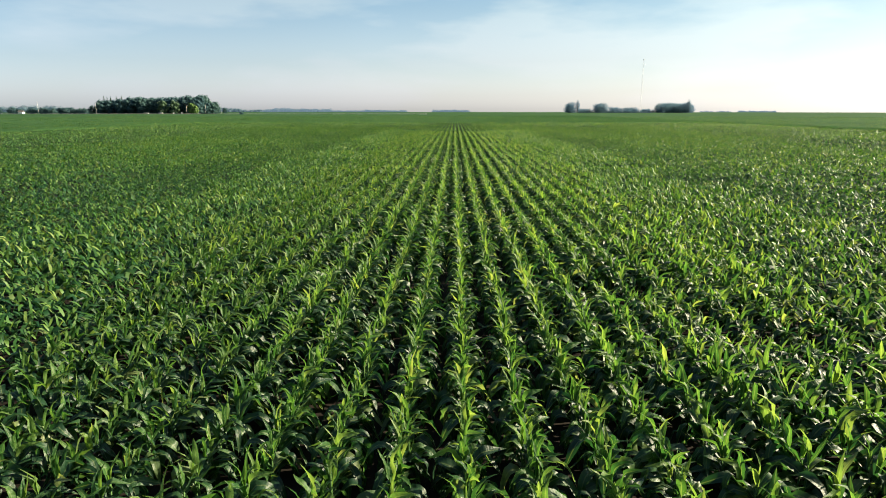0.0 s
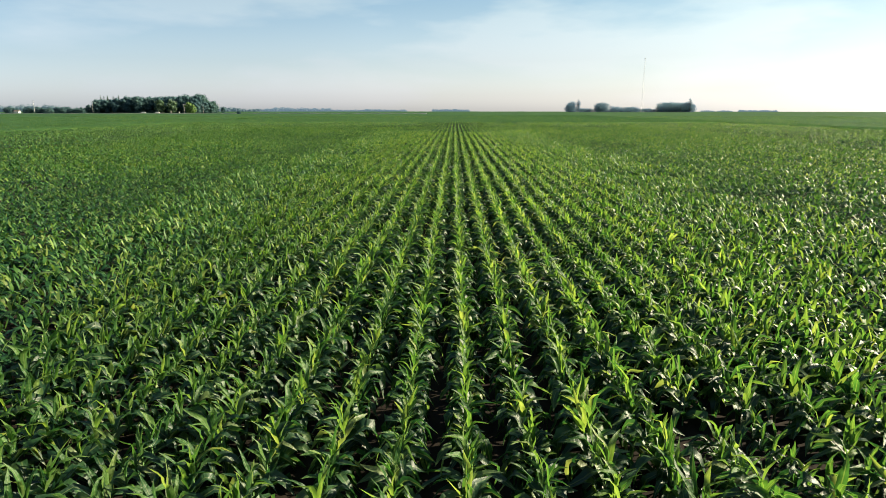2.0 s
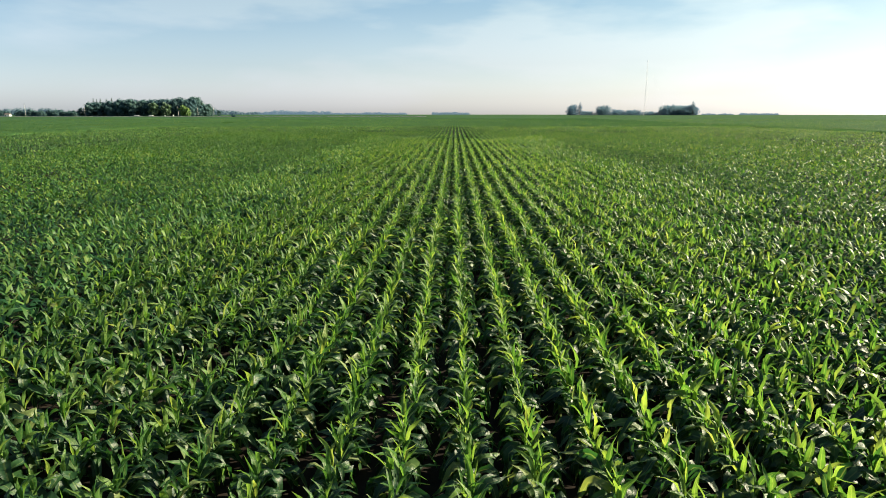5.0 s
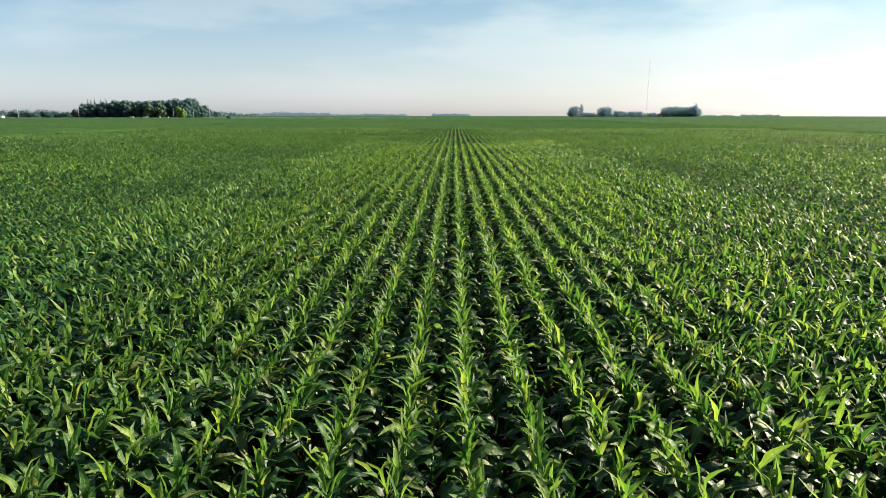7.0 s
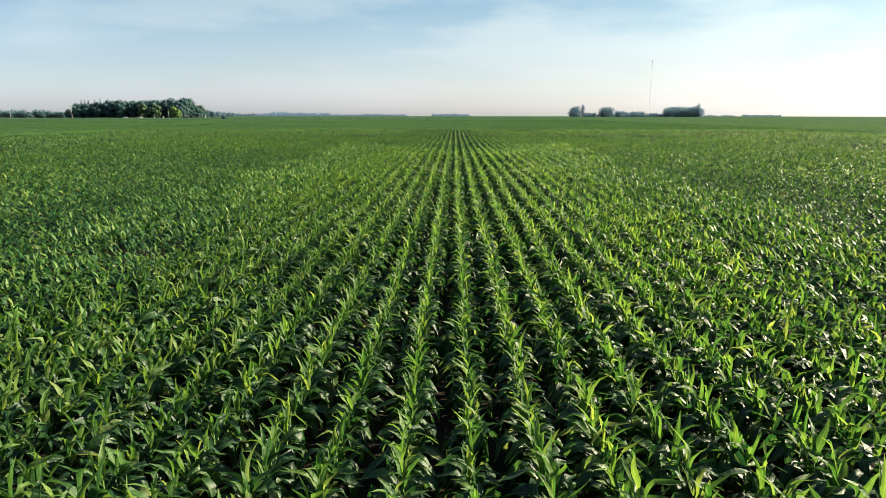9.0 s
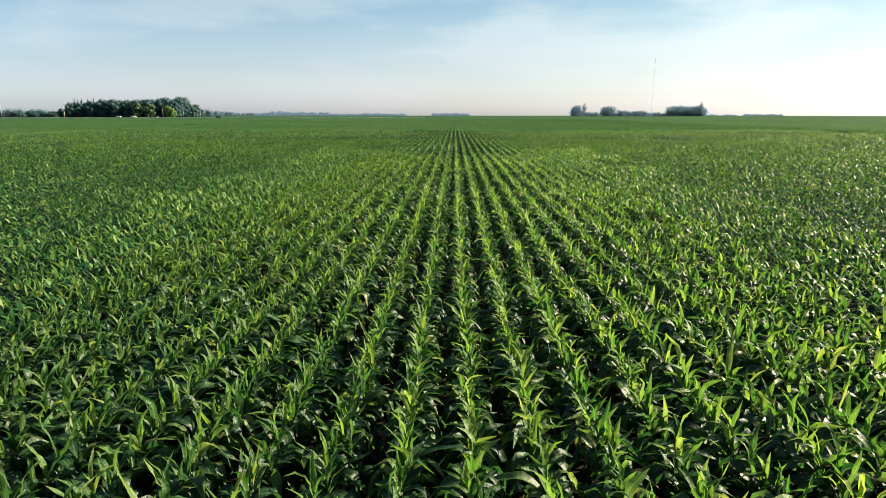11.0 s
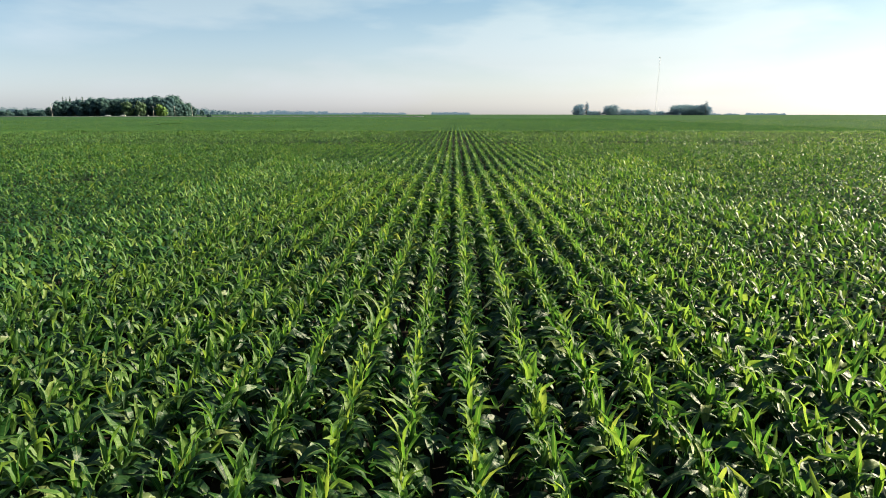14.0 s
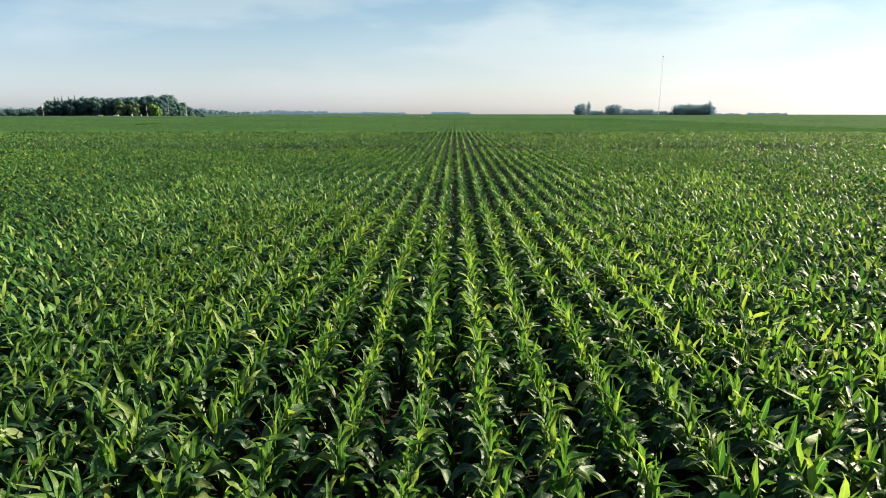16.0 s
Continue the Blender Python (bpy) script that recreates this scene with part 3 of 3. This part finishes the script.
# the near grove, x from and to, height: a long wood with a higher end
for x0, x1, y0, y1, h, n in ((-416, -400, 664, 690, 12, 8), (-404, -374, 662, 700, 17.5, 16), (-378, -318, 660, 705, 20.5, 34), (-320, -290, 662, 700, 21, 14), (-306, -290, 668, 695, 23.5, 6), (-292, -280, 672, 700, 16, 5)):
    for i in range(n):
        f = (i + 0.5) / n
        hh = h * R.uniform(0.9, 1.06)
        y = y0 + (y1 - y0) * ((i * 0.618) % 1.0)
        plant_tree(R.choice(oaks), used, x0 + (x1 - x0) * f + R.uniform(-2, 2), y, hh * R.uniform(0.8, 1.0), hh, R.uniform(0, 6.28))
spr = [spruce(300 + i, 1.0, 0.42, "tall dark narrow spruce at the edge of a grove", "spruces of the near grove", M_SPRUCE) for i in range(2)]
for x, h in ((-404, 20.5), (-398, 19.5), (-393, 20.5), (-387, 20), (-382, 21)):
    plant_tree(R.choice(spr), used, x, 668 + R.uniform(0, 6), h, h, R.uniform(0, 6.28))
lit = broadleaf(240, 1.0, 0.8, M_TREE_SUNLIT, "tree in front of a dark grove, coloured yellow-green as if sunlit", "light trees of the near grove", 450, 0.02)
for x, y, h, w in ((-293, 652, 14.5, 12), (-288, 650, 11.5, 9)):
    plant_tree(lit, used, x, y, w, h, R.uniform(0, 6.28))
mid = broadleaf(241, 1.0, 0.85, foliage("mid_foliage", [(0.0, (0.034, 0.075, 0.045)), (1.0, (0.05, 0.095, 0.05))], (1.5, 1.5, 0.7), 0.3, 0.55, patch=0.1), "mid-green spreading tree at the edge of a grove", "edge trees of the near grove", 450, 0.02)
for x, y, h, w in ((-326, 653, 17.5, 16), (-313, 654, 17, 14)):
    plant_tree(mid, used, x, y, w, h, R.uniform(0, 6.28))
# low trees along the road
bush = [broadleaf(250 + i, 1.0, 1.1, M_TREE, "low dark green roadside tree, blued for haze", "low trees along the road", 350, 0.0, 0.07) for i in range(3)]
for i in range(44):
    x = -575 + 150 * i / 44 + R.uniform(-3, 3)
    if -540 < x < -528 or -520 < x < -513:
        continue
    h = R.uniform(6.0, 9.0)
    plant_tree(R.choice(bush), used, x, 705 + R.uniform(-10, 20), h * 1.1, h, R.uniform(0, 6.28))
plant_tree(bush[0], used, -197, 540, 4.0, 4.0, 1.0)
for x, y, h in ((-320, 762, 14.5), (-311, 768, 12.0), (-303, 772, 9.0)):
    plant_tree(R.choice(oaks), used, x, y, h * 1.05, h, R.uniform(0, 6.28))

# the grove across the field, its haze painted in leaf colour
far = [broadleaf(260 + i, 1.0, 0.9, M_TREE_FAR, "broadleaf tree in a far grove, coloured blue for haze", "trees of the far grove", 1000, 0.0, 0.034, False) for i in range(4)]
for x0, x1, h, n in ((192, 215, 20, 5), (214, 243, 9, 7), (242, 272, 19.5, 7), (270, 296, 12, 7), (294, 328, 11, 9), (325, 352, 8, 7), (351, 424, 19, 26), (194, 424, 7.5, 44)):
    for i in range(n):
        hh = h * R.uniform(0.82, 1.06)
        w = min(hh * 1.15, 17) * R.uniform(0.9, 1.15)
        plant_tree(R.choice(far), used, x0 + w * 0.42 + (x1 - x0 - 0.84 * w) * (i + 0.5) / n, 1030 + 45 * ((i * 0.618) % 1.0), w, hh, R.uniform(0, 6.28))
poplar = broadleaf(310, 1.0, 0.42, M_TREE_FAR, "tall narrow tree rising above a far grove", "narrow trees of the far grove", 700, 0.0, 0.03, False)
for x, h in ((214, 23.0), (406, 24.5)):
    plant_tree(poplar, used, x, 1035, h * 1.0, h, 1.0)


def tree_line(name, label, y, spans, mat, tufts, dense):
    """A far wood, of which only the tops show."""
    r = np.random.default_rng(int(y))
    cs, rs = [], []
    for x0, x1, h in spans:
        n = max(3, int((x1 - x0) / (h * 0.32)))
        for i in range(n):
            hh = h * r.uniform(0.6, 1.05)
            x, yy = x0 + (x1 - x0) * (i + r.uniform(0, 1)) / n, y + r.uniform(-20, 20)
            z = float(land(x, yy))
            cs.append((x, yy, z + hh * 0.5))
            rs.append((h * 0.6, h * 0.6, hh * 0.5))
            cs.append((x, yy, z + hh * 0.2))
            rs.append((h * 0.7, h * 0.7, hh * 0.3))
    ob = new(name, crown_mesh(r, np.array(cs), np.array(rs), tufts * len(cs), 0.95 * y / 1000, mat, dense))
    return tagged(ob, label, "trees", kind="stuff")


# both woods emit their haze from the tree surfaces
tree_line("far_wood", "line of trees behind the grove glowing blue-green for haze", 1500, ((-660, -610, 19), (-620, -570, 15), (-580, -535, 12), (-545, -500, 9), (-1250, -1000, 20)), M_WOOD_FAR, 40, True)
tree_line("far_wood", "line of distant woodland on the horizon glowing blue for haze", 2600, ((-860, -800, 17), (-800, -720, 22), (-720, -640, 19), (-640, -545, 17), (-545, -400, 10.5), (-400, -330, 13), (-330, -217, 11), (-96, 61, 12.5), (1080, 1130, 8), (1150, 1200, 8), (1240, 1390, 9.5)), M_DISTANCE, 30, True)


# ---- poles, mast, house, cars ----
def pole(x, y, h):
    p = thing("utility_pole", x, y, 0)
    tagged(p, "pale weathered utility pole with a crossarm beside the road", "utility pole", "utility poles along the road")
    bm = bmesh.new()
    rod(bm, (0, 0, -0.5), (0, 0, h), 0.13, 0.08, 10)
    part("post", bm, M_POLE, p)
    bm = bmesh.new()
    box(bm, -1.3, 1.3, 0.16, 0.34, h - 0.9, h - 0.7)
    part("crossarm", bm, M_POLE, p)
    for k in (-1.1, 0.0, 1.1):
        bm = bmesh.new()
        rod(bm, (k, 0.25, h - 0.7), (k, 0.25, h - 0.4), 0.08, 0.05, 8)
        part("insulator", bm, M_GLASS, p)


for x, h in ((-459, 14), (-394.5, 13.5), (-294, 11), (-273, 11), (-256, 11)):
    pole(x, 641.0, h)


def mast(x, y, h):
    m = thing("radio_mast", x, y, float(land(x, y)))
    tagged(m, "slender guyed lattice radio mast above a far grove", "radio mast")
    legs = [(0.8 * math.cos(a), 0.8 * math.sin(a)) for a in (0.3, 2.394, 4.489)]
    bays = 14
    for b in range(bays):
        z0, z1 = h * b / bays, h * (b + 1) / bays
        bm = bmesh.new()
        for i in range(3):
            (ax, ay), (bx, by) = legs[i], legs[(i + 1) % 3]
            rod(bm, (ax, ay, z0), (ax, ay, z1), 0.05, 0.05, 6)
            rod(bm, (ax, ay, z0), (bx, by, z1), 0.03, 0.03, 5)
            rod(bm, (ax, ay, z1), (bx, by, z1), 0.03, 0.03, 5)
        part("lattice_section", bm, M_STEEL, m, "painted steel lattice")
    bm = bmesh.new()
    rod(bm, (0, 0, h), (0, 0, h + 4), 0.08, 0.05, 6)
    rod(bm, (0, 0, h - 0.3), (0, 0, h + 0.8), 0.9, 0.9, 12)
    part("antenna", bm, M_STEEL, m)
    for a in (0.3, 2.394, 4.489):
        for z in (h * 0.55, h * 0.97):
            bm = bmesh.new()
            rod(bm, (0.8 * math.cos(a), 0.8 * math.sin(a), z), (h * 0.55 * math.cos(a), h * 0.55 * math.sin(a), 0), 0.012, 0.012, 4)
            part("guy_wire", bm, M_STEEL, m)


mast(290, 930, 80)


def house(x, y):
    h = thing("farm_house", x, y, 0, 10)
    tagged(h, "small white farm house with a dark gable roof", "house")
    bm = bmesh.new()
    box(bm, -2.3, 2.3, -2.3, 2.3, 0, 2.6)
    part("wall", bm, M_WHITE, h)
    bm = bmesh.new()
    vs = [bm.verts.new(c) for c in ((-2.6, -2.7, 2.5), (2.6, -2.7, 2.5), (2.6, 2.7, 2.5), (-2.6, 2.7, 2.5), (-2.6, 0, 4.4), (2.6, 0, 4.4))]
    for f in ((0, 1, 5, 4), (2, 3, 4, 5), (1, 2, 5), (3, 0, 4), (3, 2, 1, 0)):
        bm.faces.new([vs[i] for i in f])
    part("roof", bm, M_ROOF, h, "dark gable roof")
    for k in (-1.2, 1.2):
        bm = bmesh.new()
        box(bm, k - 0.5, k + 0.5, -2.36, -2.28, 1.1, 2.1)
        part("window", bm, M_GLASS, h)


house(-489, 655)


def car(x, y, turn):
    c = thing("car", x, y, 1.0, turn)
    tagged(c, "white car standing on the country road", "car", "cars on the road")
    bm = bmesh.new()
    box(bm, -2.2, 2.2, -0.88, 0.88, 0.35, 0.95)
    bmesh.ops.bevel(bm, geom=bm.edges[:], offset=0.12, segments=2, affect="EDGES")
    part("body", bm, M_WHITE, c)
    bm = bmesh.new()
    vs = box(bm, -1.3, 1.1, -0.75, 0.75, 0.93, 1.5)
    for q in vs:
        if q.co.z > 1.2:
            q.co.x *= 0.72
            q.co.y *= 0.85
    part("cabin", bm, M_GLASS, c, "dark glazed cabin")
    bm = bmesh.new()
    box(bm, -0.9, 0.75, -0.64, 0.64, 1.49, 1.54)
    part("roof", bm, M_WHITE, c)
    for wx in (-1.35, 1.35):
        for wy in (-0.8, 0.8):
            bm = bmesh.new()
            rod(bm, (wx, wy - 0.1, 0.33), (wx, wy + 0.1, 0.33), 0.33, 0.33, 14)
            part("wheel", bm, M_RUBBER, c)


car(-333, 630.0, 4)
car(-320, 634.0, 183)


def marker(x):
    m = thing("marker_post", x, 639.5, 0)
    tagged(m, "short white roadside marker post", "marker post", "marker posts along the road")
    bm = bmesh.new()
    box(bm, -0.35, 0.35, -0.2, 0.2, 0, 1.7)
    bmesh.ops.bevel(bm, geom=bm.edges[:], offset=0.05, segments=1, affect="EDGES")
    part("post", bm, M_WHITE, m)
    bm = bmesh.new()
    box(bm, -0.45, 0.45, -0.27, 0.27, 1.7, 2.3)
    part("plate", bm, M_WHITE, m)


marker(-308)
marker(-299)
